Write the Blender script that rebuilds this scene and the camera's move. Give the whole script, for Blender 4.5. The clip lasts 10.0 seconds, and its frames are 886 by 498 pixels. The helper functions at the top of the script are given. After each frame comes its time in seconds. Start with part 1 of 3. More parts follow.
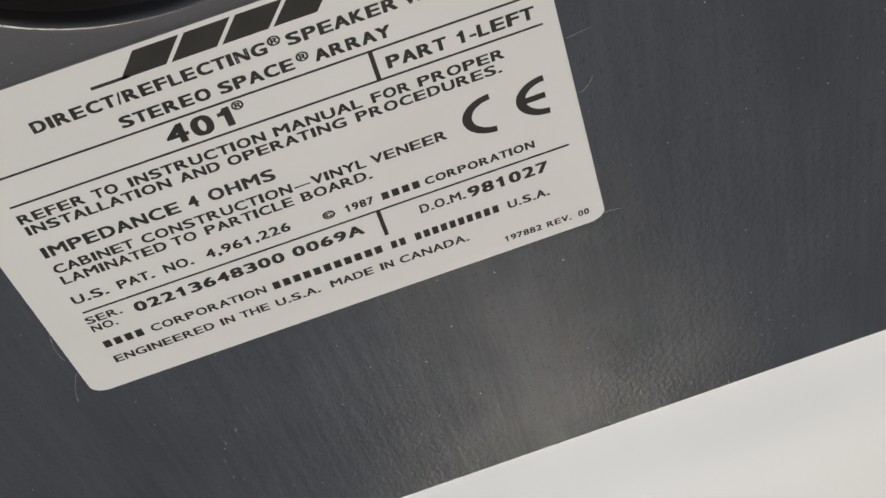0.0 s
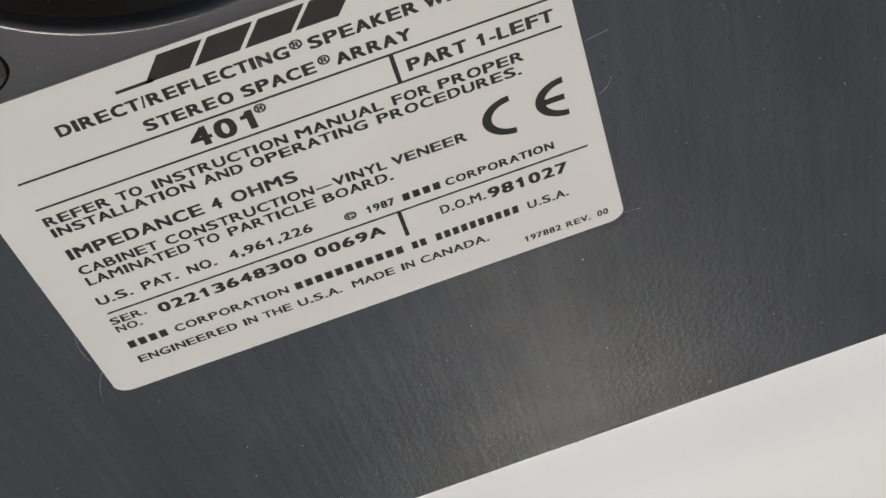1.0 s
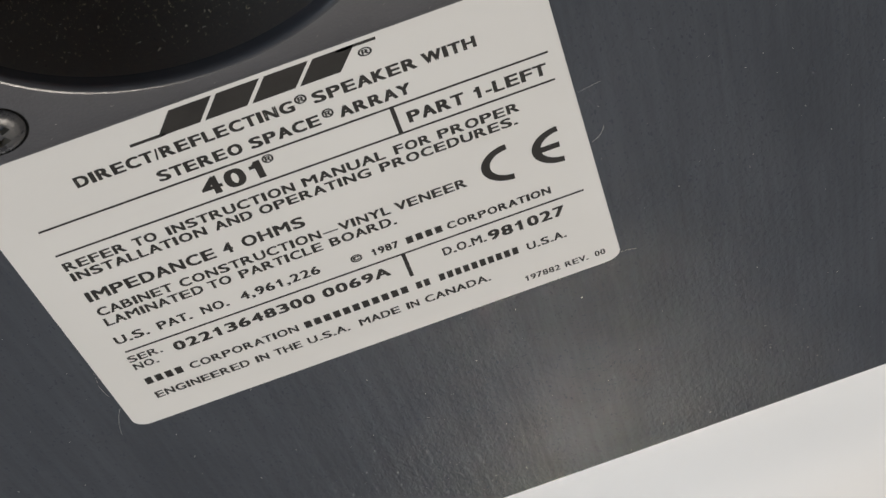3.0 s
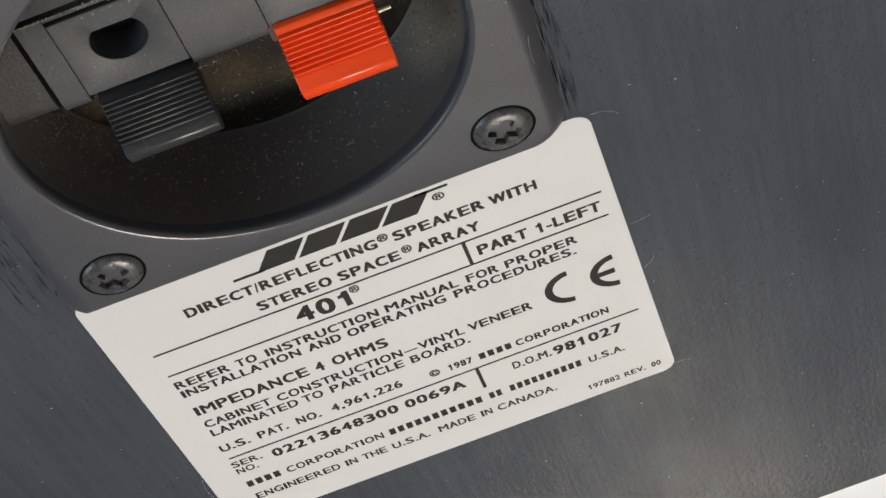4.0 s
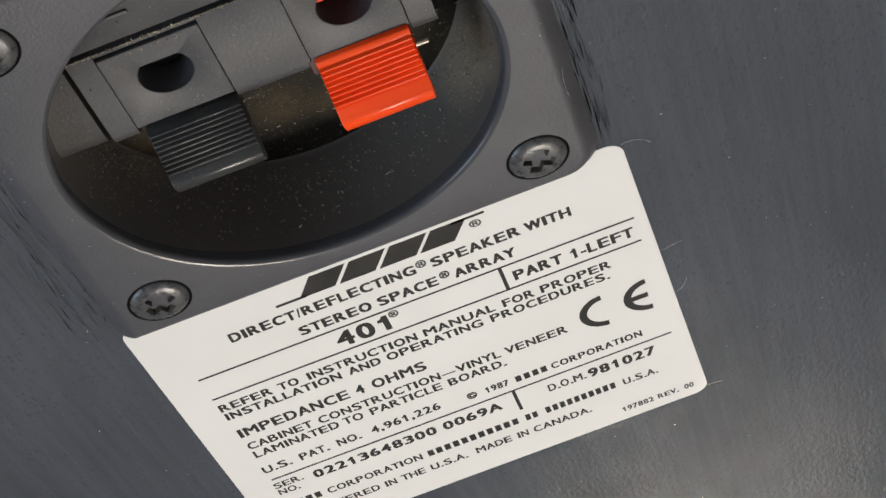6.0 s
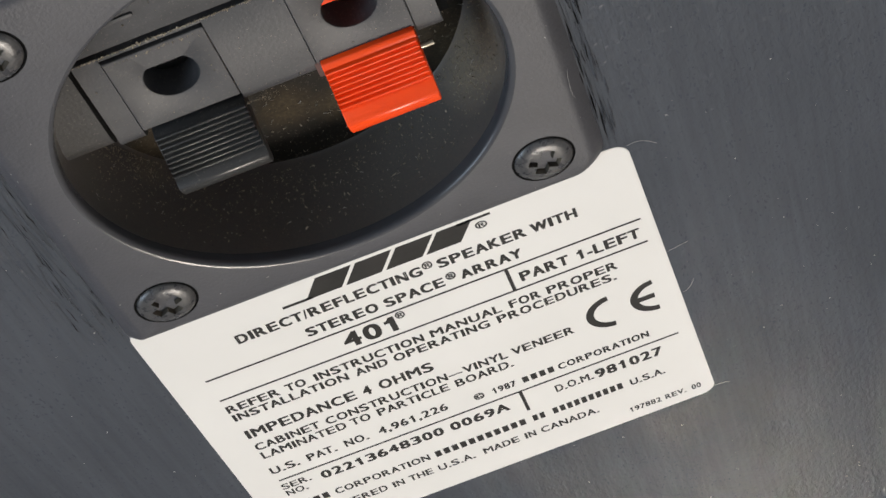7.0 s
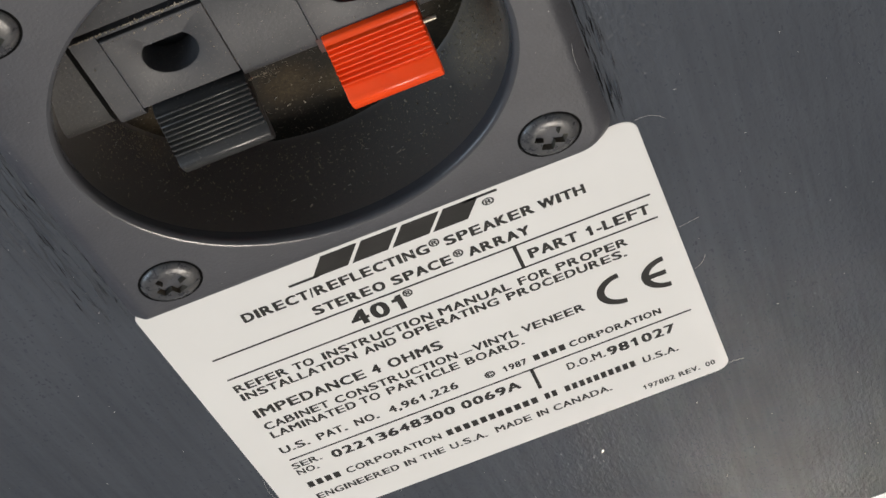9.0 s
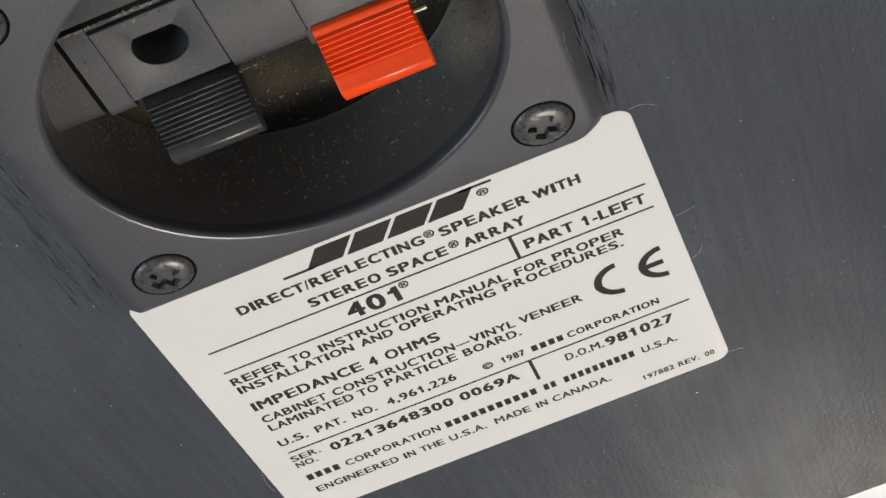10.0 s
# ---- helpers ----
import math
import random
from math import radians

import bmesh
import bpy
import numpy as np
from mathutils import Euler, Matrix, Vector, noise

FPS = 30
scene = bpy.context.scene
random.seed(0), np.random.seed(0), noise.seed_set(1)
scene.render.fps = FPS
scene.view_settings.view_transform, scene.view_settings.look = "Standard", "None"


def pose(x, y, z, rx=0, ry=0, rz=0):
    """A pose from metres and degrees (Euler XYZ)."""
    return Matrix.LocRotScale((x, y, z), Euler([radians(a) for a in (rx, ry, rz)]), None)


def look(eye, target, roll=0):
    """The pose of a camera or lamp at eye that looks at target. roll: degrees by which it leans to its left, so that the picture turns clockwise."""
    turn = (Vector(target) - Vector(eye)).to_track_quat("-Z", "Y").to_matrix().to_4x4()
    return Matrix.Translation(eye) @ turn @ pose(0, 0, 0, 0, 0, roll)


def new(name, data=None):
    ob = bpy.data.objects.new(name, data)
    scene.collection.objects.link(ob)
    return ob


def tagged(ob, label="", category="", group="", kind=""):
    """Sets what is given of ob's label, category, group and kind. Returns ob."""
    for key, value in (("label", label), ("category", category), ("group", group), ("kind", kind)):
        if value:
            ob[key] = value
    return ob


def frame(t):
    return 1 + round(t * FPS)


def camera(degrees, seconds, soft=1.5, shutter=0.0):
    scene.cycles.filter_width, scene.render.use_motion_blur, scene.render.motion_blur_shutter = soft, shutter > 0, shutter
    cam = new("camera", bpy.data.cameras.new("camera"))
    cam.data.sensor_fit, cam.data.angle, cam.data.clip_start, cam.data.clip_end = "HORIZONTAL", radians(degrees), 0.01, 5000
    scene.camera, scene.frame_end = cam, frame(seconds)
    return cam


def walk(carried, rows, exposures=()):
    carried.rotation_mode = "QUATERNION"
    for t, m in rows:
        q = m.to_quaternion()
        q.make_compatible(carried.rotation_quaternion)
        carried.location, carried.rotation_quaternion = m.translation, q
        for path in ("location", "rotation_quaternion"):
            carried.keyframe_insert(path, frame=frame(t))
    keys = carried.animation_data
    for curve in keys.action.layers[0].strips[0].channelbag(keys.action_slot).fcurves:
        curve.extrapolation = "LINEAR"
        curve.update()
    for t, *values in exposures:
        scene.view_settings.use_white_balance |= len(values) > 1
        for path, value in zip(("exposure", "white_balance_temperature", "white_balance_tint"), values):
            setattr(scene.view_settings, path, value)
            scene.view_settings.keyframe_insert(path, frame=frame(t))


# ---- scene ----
# The back of a dark loudspeaker lies face up on a white floor, seen close.
H = 0.19            # height of the cabinet's back above the floor
MM = 0.001

cam = camera(25.6, 10.0, soft=1.5)
PATH = [
    (0.0, pose(0.03696, 0.14230, 0.30128, -56.666, -16.221, -10.300)),
    (0.5, pose(0.03697, 0.14433, 0.30223, -56.560, -15.969, -10.770)),
    (1.0, pose(0.03686, 0.14413, 0.30204, -56.569, -16.080, -10.884)),
    (1.5, pose(0.03713, 0.14825, 0.30377, -56.271, -15.903, -11.132)),
    (2.0, pose(0.03745, 0.14770, 0.30361, -56.122, -15.974, -11.192)),
    (2.2, pose(0.03718, 0.14743, 0.30383, -56.240, -15.751, -11.308)),
    (3.3, pose(0.04257, 0.15864, 0.30827, -55.175, -15.737, -12.431)),
    (3.5, pose(0.04345, 0.16407, 0.31069, -54.376, -15.341, -13.231)),
    (4.0, pose(0.04568, 0.17496, 0.31551, -52.983, -14.725, -14.498)),
    (4.2, pose(0.04517, 0.17707, 0.31788, -52.363, -14.731, -14.727)),
    (4.5, pose(0.04665, 0.17706, 0.31723, -52.338, -14.566, -15.113)),
    (5.0, pose(0.04698, 0.17685, 0.31695, -52.340, -14.397, -15.329)),
    (5.5, pose(0.04555, 0.17904, 0.31833, -52.206, -14.373, -15.344)),
    (6.9, pose(0.04671, 0.18004, 0.31845, -52.026, -14.118, -15.820)),
    (7.0, pose(0.04672, 0.18002, 0.31850, -52.055, -14.117, -15.839)),
    (7.5, pose(0.04549, 0.17988, 0.31861, -52.234, -13.845, -16.130)),
    (8.0, pose(0.04628, 0.17885, 0.31800, -52.355, -13.810, -16.401)),
    (8.5, pose(0.04752, 0.17649, 0.31644, -52.512, -13.766, -16.589)),
    (9.0, pose(0.04930, 0.17748, 0.31798, -52.473, -13.738, -16.831)),
    (9.5, pose(0.05053, 0.17830, 0.31930, -52.492, -13.989, -16.971)),
    (10.0, pose(0.05114, 0.17617, 0.31832, -52.508, -13.834, -17.465)),
]
walk(cam, PATH, exposures=[(0.0, -0.86), (2.2, -0.86), (3.5, -0.78), (4.0, -0.53), (5.0, -0.38), (5.5, -0.40), (7.0, -0.26), (7.8, -0.28), (8.5, -0.36), (10.0, -0.44)])

# ---- light ----
world = bpy.data.worlds.new("sky")
scene.world = world
world.use_nodes = True
wt = world.node_tree
sky = wt.nodes.new("ShaderNodeTexSky")
sky.sky_type, sky.sun_disc = "NISHITA", False
sky.sun_elevation, sky.sun_rotation = radians(40), radians(30)
wt.links.new(sky.outputs[0], wt.nodes["Background"].inputs[0])
wt.nodes["Background"].inputs[1].default_value = 0.1


def lamp(name, kind, power, color, m, **more):
    data = bpy.data.lights.new(name, kind)
    data.energy, data.color = power, color
    for key, value in more.items():
        if key == "size":
            data.shape, data.size, data.size_y = "RECTANGLE", *value
        if key == "radius":
            data.shadow_soft_size = value
    ob = new(name, data)
    ob.matrix_world = m
    return ob


# A ceiling panel over the loudspeaker, cool daylight through the window a small warm bulb at the far end of the room.
lamp("panel_light", "AREA", 56, (1.0, 0.91, 0.805), pose(0.25, -1.1, 2.36), size=(0.58, 0.58))
lamp("window_light", "AREA", 34, (0.70, 0.85, 1.0), look((-1.86, 0.35, 1.5), (0.0, 0.0, 0.3)), size=(1.3, 1.2))
lamp("bulb", "POINT", 5.5, (1.0, 0.89, 0.70), pose(0.11, -2.3, 1.27), radius=0.022)



# ---- materials ----
def material(name, base, rough, metal=0.0, spec=0.5):
    m = bpy.data.materials.new(name)
    m.use_nodes = True
    b = m.node_tree.nodes["Principled BSDF"]
    b.inputs["Base Color"].default_value = (*base, 1)
    b.inputs["Roughness"].default_value = rough
    b.inputs["Metallic"].default_value = metal
    b.inputs["Specular IOR Level"].default_value = spec
    return m, m.node_tree, b


def place(nt, scale):
    """Object coordinates, stretched."""
    co = nt.nodes.new("ShaderNodeTexCoord")
    mp = nt.nodes.new("ShaderNodeMapping")
    mp.inputs["Scale"].default_value = scale
    nt.links.new(co.outputs["Object"], mp.inputs[0])
    return mp.outputs[0]


def grain(nt, where, scale, detail=3.0, rough=0.55, distort=0.0):
    n = nt.nodes.new("ShaderNodeTexNoise")
    n.inputs["Scale"].default_value = scale
    n.inputs["Detail"].default_value = detail
    n.inputs["Roughness"].default_value = rough
    n.inputs["Distortion"].default_value = distort
    nt.links.new(where, n.inputs["Vector"])
    return n.outputs["Fac"]


def ramp(nt, fac, *stops):
    r = nt.nodes.new("ShaderNodeValToRGB")
    while len(r.color_ramp.elements) < len(stops):
        r.color_ramp.elements.new(0.5)
    for e, (at, c) in zip(r.color_ramp.elements, stops):
        e.position = at
        e.color = (*c, 1) if hasattr(c, "__len__") else (c, c, c, 1)
    nt.links.new(fac, r.inputs[0])
    return r.outputs[0]


def bump(nt, b, height, strength, distance, after=None):
    n = nt.nodes.new("ShaderNodeBump")
    n.inputs["Strength"].default_value = strength
    n.inputs["Distance"].default_value = distance
    nt.links.new(height, n.inputs["Height"])
    if after is not None:
        nt.links.new(after, n.inputs["Normal"])
    nt.links.new(n.outputs[0], b.inputs["Normal"])
    return n.outputs[0]


def add(nt, a, b, kb=1.0):
    n = nt.nodes.new("ShaderNodeMath")
    n.operation = "MULTIPLY_ADD"
    nt.links.new(b, n.inputs[0])
    n.inputs[1].default_value = kb
    n.inputs[2].default_value = 0.0
    if a is not None:
        nt.links.new(a, n.inputs[2])
    return n.outputs[0]


def vinyl_material(name, rough):
    """Dark wood-grain vinyl: small pits and short ridges that run along the cabinet; it is wrinkled along the plate's edges."""
    m, nt, b = material(name, (0.027, 0.031, 0.036), rough, spec=0.35)
    cells = grain(nt, place(nt, (1450, 760, 1450)), 1.0, 1.0, 0.5, 0.4)
    small = grain(nt, place(nt, (3000, 1600, 3000)), 1.0, 1.0, 0.5, 0.3)
    long_ = grain(nt, place(nt, (950, 36, 950)), 1.0, 3.0, 0.6)
    strands = grain(nt, place(nt, (480, 17, 480)), 1.0, 1.0, 0.5)
    h = add(nt, add(nt, add(nt, add(nt, None, cells, 0.115), small, 0.032), long_, 0.07), strands, 0.08)
    co = nt.nodes.new("ShaderNodeTexCoord")
    xyz = nt.nodes.new("ShaderNodeSeparateXYZ")
    nt.links.new(co.outputs["Object"], xyz.inputs[0])
    folds = ramp(nt, grain(nt, place(nt, (1500, 55, 1500)), 1.0, 2.0, 0.6, 0.5), (0.40, 0.0), (0.5, 1.0))
    for x, wide in ((0.0524, 0.0035), (-0.0062, 0.006)):
        off = nt.nodes.new("ShaderNodeMath")
        off.operation = "SUBTRACT"
        nt.links.new(xyz.outputs["X"], off.inputs[0])
        off.inputs[1].default_value = x
        far = nt.nodes.new("ShaderNodeMath")
        far.operation = "ABSOLUTE"
        nt.links.new(off.outputs[0], far.inputs[0])
        near = nt.nodes.new("ShaderNodeMapRange")
        near.inputs["From Min"].default_value, near.inputs["From Max"].default_value = wide, 0.0
        nt.links.new(far.outputs[0], near.inputs["Value"])
        past = nt.nodes.new("ShaderNodeMapRange")
        past.inputs["From Min"].default_value, past.inputs["From Max"].default_value = 0.010, 0.020
        nt.links.new(xyz.outputs["Y"], past.inputs["Value"])
        both = nt.nodes.new("ShaderNodeMath")
        both.operation = "MULTIPLY"
        nt.links.new(near.outputs[0], both.inputs[0])
        nt.links.new(past.outputs[0], both.inputs[1])
        fold = nt.nodes.new("ShaderNodeMath")
        fold.operation = "MULTIPLY"
        nt.links.new(both.outputs[0], fold.inputs[0])
        nt.links.new(folds, fold.inputs[1])
        h = add(nt, h, fold.outputs[0], 0.16)
    bump(nt, b, h, 1.0, 0.001)
    tone = grain(nt, place(nt, (60, 22, 60)), 1.0, 4.0)
    print_ = add(nt, tone, long_, 0.6)
    nt.links.new(ramp(nt, print_, (0.5, (0.048, 0.053, 0.062)), (1.1, (0.070, 0.076, 0.087))), b.inputs["Base Color"])
    nt.links.new(ramp(nt, cells, (0.42, rough), (0.58, rough - 0.05)), b.inputs["Roughness"])
    return m


def speckled(nt, base, amount, pale):
    """Pale specks of dust over a colour."""
    dots = ramp(nt, grain(nt, place(nt, (3300, 3300, 3300)), 1.0, 3.0, 0.6), (0.60, 0.0), (0.70, amount))
    mix = nt.nodes.new("ShaderNodeMixRGB")
    nt.links.new(dots, mix.inputs[0])
    nt.links.new(base, mix.inputs[1])
    mix.inputs[2].default_value = (*pale, 1)
    return mix.outputs[0]


def plastic_material(name, a, c, rough, relief=0.25, dust=0.0):
    m, nt, b = material(name, a, rough)
    col = ramp(nt, grain(nt, place(nt, (140, 140, 140)), 1.0, 5.0, 0.65), (0.3, a), (0.7, c))
    if dust:
        col = speckled(nt, col, dust, (0.21, 0.19, 0.16))
    nt.links.new(col, b.inputs["Base Color"])
    bump(nt, b, grain(nt, place(nt, (2600, 2600, 2600)), 1.0, 2.0), relief, 0.0001)
    return m


def dusty_black_material(name, low, high, rough):
    m, nt, b = material(name, low, rough)
    co = nt.nodes.new("ShaderNodeTexCoord")
    cloud = None
    for x, y, z, r in ((41.5, 27.0, -8.0, 6.5), (43.3, 32.0, -4.5, 5.5), (7.5, 28.0, -10.0, 4.0), (21.7, 26.4, -11.0, 4.0), (27.0, 24.0, -11.0, 3.5)):
        far = nt.nodes.new("ShaderNodeVectorMath")
        far.operation = "DISTANCE"
        nt.links.new(co.outputs["Object"], far.inputs[0])
        far.inputs[1].default_value = (x * 0.001, y * 0.001, z * 0.001)
        near = nt.nodes.new("ShaderNodeMapRange")
        near.inputs["From Min"].default_value, near.inputs["From Max"].default_value = r * 0.001, r * 0.0003
        nt.links.new(far.outputs["Value"], near.inputs["Value"])
        cloud = near.outputs[0] if cloud is None else add(nt, cloud, near.outputs[0])
    film = grain(nt, place(nt, (2600, 2600, 2600)), 1.0, 6.0, 0.75)
    mix = nt.nodes.new("ShaderNodeMath")
    mix.operation = "MULTIPLY"
    nt.links.new(ramp(nt, cloud, (0.0, 0.2), (1.0, 1.0)), mix.inputs[0])
    nt.links.new(ramp(nt, film, (0.3, 0.2), (0.7, 1.0)), mix.inputs[1])
    nt.links.new(speckled(nt, ramp(nt, mix.outputs[0], (0.0, low), (0.9, high)), 0.45, (0.17, 0.145, 0.11)), b.inputs["Base Color"])
    nt.links.new(ramp(nt, mix.outputs[0], (0.0, rough), (0.4, 0.75)), b.inputs["Roughness"])
    return m


def paper_material():
    m, nt, b = material("label_paper", (0.80, 0.78, 0.745), 0.5, spec=0.35)
    nt.links.new(ramp(nt, grain(nt, place(nt, (45, 45, 45)), 1.0, 4.0), (0.3, (0.71, 0.683, 0.642)), (0.7, (0.745, 0.718, 0.677))), b.inputs["Base Color"])
    bump(nt, b, grain(nt, place(nt, (900, 900, 900)), 1.0, 2.0), 0.08, 0.0001)
    return m


def screw_material():
    m, nt, b = material("blackened_steel", (0.05, 0.05, 0.052), 0.3, 0.25)
    wear = grain(nt, place(nt, (900, 900, 900)), 1.0, 4.0, 0.65)
    nt.links.new(ramp(nt, wear, (0.42, (0.055, 0.055, 0.060)), (0.75, (0.10, 0.097, 0.09))), b.inputs["Base Color"])
    nt.links.new(ramp(nt, wear, (0.3, 0.2), (0.7, 0.4)), b.inputs["Roughness"])
    bump(nt, b, wear, 0.3, 0.0002)
    return m


VINYL = vinyl_material("dark_vinyl", 0.18)
RIDGE = plastic_material("polished_vinyl_grain", (0.042, 0.049, 0.060), (0.056, 0.064, 0.078), 0.17, 0.0)
PLATE = plastic_material("dark_grey_plastic", (0.046, 0.046, 0.053), (0.058, 0.058, 0.066), 0.48, 0.4, 0.12)
RIM = plastic_material("smooth_grey_plastic", (0.055, 0.056, 0.062), (0.066, 0.067, 0.072), 0.2, 0.08)
BLOCK = plastic_material("dusty_grey_plastic", (0.032, 0.033, 0.036), (0.055, 0.054, 0.057), 0.5, 0.3, 0.35)
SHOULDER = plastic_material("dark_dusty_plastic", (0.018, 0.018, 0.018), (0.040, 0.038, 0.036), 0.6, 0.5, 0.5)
LEVER = plastic_material("black_lever_plastic", (0.024, 0.024, 0.024), (0.040, 0.039, 0.038), 0.3, 0.1, 0.4)
RED = plastic_material("red_lever_plastic", (0.93, 0.064, 0.005), (0.97, 0.078, 0.006), 0.27, 0.1)
RIM.node_tree.nodes["Principled BSDF"].inputs["Specular IOR Level"].default_value = 0.3
RED.node_tree.nodes["Principled BSDF"].inputs["Specular IOR Level"].default_value = 0.4
# One black plastic twice: paler on the shaded wall, darker on the lit floor.
CUP = dusty_black_material("lifted_dusty_black", (0.072, 0.069, 0.069), (0.22, 0.17, 0.11), 0.2)
WELL = dusty_black_material("lowered_dull_black", (0.006, 0.0055, 0.005), (0.07, 0.052, 0.03), 0.5)
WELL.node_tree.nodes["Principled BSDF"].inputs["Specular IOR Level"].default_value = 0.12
PAPER = paper_material()
INK = plastic_material("black_ink", (0.013, 0.012, 0.011), (0.026, 0.024, 0.022), 0.5, 0.0)
INK.node_tree.nodes["Principled BSDF"].inputs["Specular IOR Level"].default_value = 0.2
STEEL = screw_material()
TIN = material("bright_tin", (0.42, 0.38, 0.31), 0.4, 1.0)[0]
# Near-black without gloss: paints the shade inside gaps, slots and cracks.
GAP_SHADE = material("gap_shade_black", (0.004, 0.004, 0.004), 0.8, 0.0, 0.05)[0]
GRIT = material("brown_dust", (0.33, 0.28, 0.21), 0.85)[0]
GRIME = plastic_material("brown_grime", (0.012, 0.010, 0.008), (0.085, 0.068, 0.045), 0.7, 1.0)
LINT = material("pale_lint", (0.55, 0.53, 0.48), 0.8)[0]


def paint_material(name, a, c, rough):
    m, nt, b = material(name, a, rough)
    nt.links.new(ramp(nt, grain(nt, place(nt, (3, 3, 3)), 1.0, 5.0), (0.3, a), (0.7, c)), b.inputs["Base Color"])
    bump(nt, b, grain(nt, place(nt, (220, 220, 220)), 1.0, 3.0), 0.1, 0.0005)
    return m


WHITE = paint_material("white_cloth", (0.87, 0.86, 0.845), (0.90, 0.89, 0.875), 0.6)
WALL = paint_material("wall_paint", (0.40, 0.40, 0.41), (0.44, 0.44, 0.45), 0.8)
CEILING = paint_material("ceiling_paint", (0.82, 0.82, 0.83), (0.86, 0.86, 0.87), 0.8)


# ---- mesh helpers ----
def mesh_object(name, bm, mat, smooth=None):
    me = bpy.data.meshes.new(name)
    if smooth is not None:
        for f in bm.faces:
            f.smooth = True
        for e in bm.edges:
            if len(e.link_faces) == 2 and e.calc_face_angle(0) > radians(smooth):
                e.smooth = False
    bm.to_mesh(me)
    bm.free()
    me.materials.append(mat)
    return new(name, me)


def part(name, bm, mat, parent, label="", smooth=None):
    ob = mesh_object(name, bm, mat, smooth)
    ob.parent = parent
    if label:
        tagged(ob, label)
    return ob


def loft(rings, close_first=False, close_last=False, bm=None):
    """A skin over rings of equally many points."""
    bm = bm or bmesh.new()
    made = [[bm.verts.new(p) for p in ring] for ring in rings]
    n = len(made[0])
    for a, b in zip(made, made[1:]):
        for i in range(n):
            bm.faces.new((a[i], a[(i + 1) % n], b[(i + 1) % n], b[i]))
    if close_first:
        bm.faces.new(made[0][::-1])
    if close_last:
        bm.faces.new(made[-1])
    bm.normal_update()
    return bm


def rounded(x0, y0, x1, y1, radii, z, inset=0.0, steps=8, along=6):
    """A rounded rectangle, counterclockwise from the lower right corner. radii: lower right, upper right, upper left, lower left."""
    pts = []
    x0, y0, x1, y1 = x0 + inset, y0 + inset, x1 - inset, y1 - inset
    corners = [(x1, y0, -90), (x1, y1, 0), (x0, y1, 90), (x0, y0, 180)]
    for k, (cx, cy, start) in enumerate(corners):
        r = max(radii[k] - inset, 0.05)
        sx, sy = (-1 if cx == x1 else 1), (-1 if cy == y1 else 1)
        for i in range(steps + 1):
            a = radians(start + 90 * i / steps)
            pts.append((cx + sx * r + r * math.cos(a), cy + sy * r + r * math.sin(a)))
        nx, ny, _ = corners[(k + 1) % 4]
        rn = max(radii[(k + 1) % 4] - inset, 0.05)
        ax, ay = pts[-1]
        bx, by = [(nx, ny - rn), (nx + rn, ny), (nx, ny + rn), (nx - rn, ny)][k]
        for i in range(1, along):
            pts.append((ax + (bx - ax) * i / along, ay + (by - ay) * i / along))
    return [Vector((x * MM, y * MM, z * MM)) for x, y in pts]


def circle_like(ring, cx, cy, r, z):
    """A circle whose points stand in the same directions as those of a ring."""
    out = []
    for p in ring:
        a = math.atan2(p.y - cy * MM, p.x - cx * MM)
        out.append(Vector(((cx + r * math.cos(a)) * MM, (cy + r * math.sin(a)) * MM, z * MM)))
    return out


def circle(cx, cy, r, z, n=48):
    return [Vector(((cx + r * math.cos(2 * math.pi * i / n)) * MM, (cy + r * math.sin(2 * math.pi * i / n)) * MM, z * MM)) for i in range(n)]


def slab(x0, y0, x1, y1, z0, z1, r=0.3, soft=0.15):
    """A small block with rounded corners and a softened upper edge, in millimetres."""
    q = (r,) * 4
    return loft([rounded(x0, y0, x1, y1, q, z0), rounded(x0, y0, x1, y1, q, z1 - soft), rounded(x0, y0, x1, y1, q, z1 - soft * 0.3, soft * 0.3),
                 rounded(x0, y0, x1, y1, q, z1, soft)], True, True)


def box(x0, y0, z0, x1, y1, z1, bm=None):
    bm = bm or bmesh.new()
    v = [bm.verts.new((x, y, z)) for z in (z0, z1) for x, y in ((x0, y0), (x1, y0), (x1, y1), (x0, y1))]
    for q in ((3, 2, 1, 0), (4, 5, 6, 7), (0, 1, 5, 4), (1, 2, 6, 5), (2, 3, 7, 6), (3, 0, 4, 7)):
        bm.faces.new([v[i] for i in q])
    bm.normal_update()
    return bm


# ---- the room ----
X0, X1, Y0, Y1, TOP, T = -1.9, 1.9, -4.3, 1.6, 2.4, 0.12


def structure(name, bm, mat, label, category):
    return tagged(mesh_object(name, bm, mat), label, category, kind="structure")


structure("floor", box(X0 - T, Y0 - T, -0.1, X1 + T, Y1 + T, -0.02), WALL, "plain pale floor of the room", "floor")


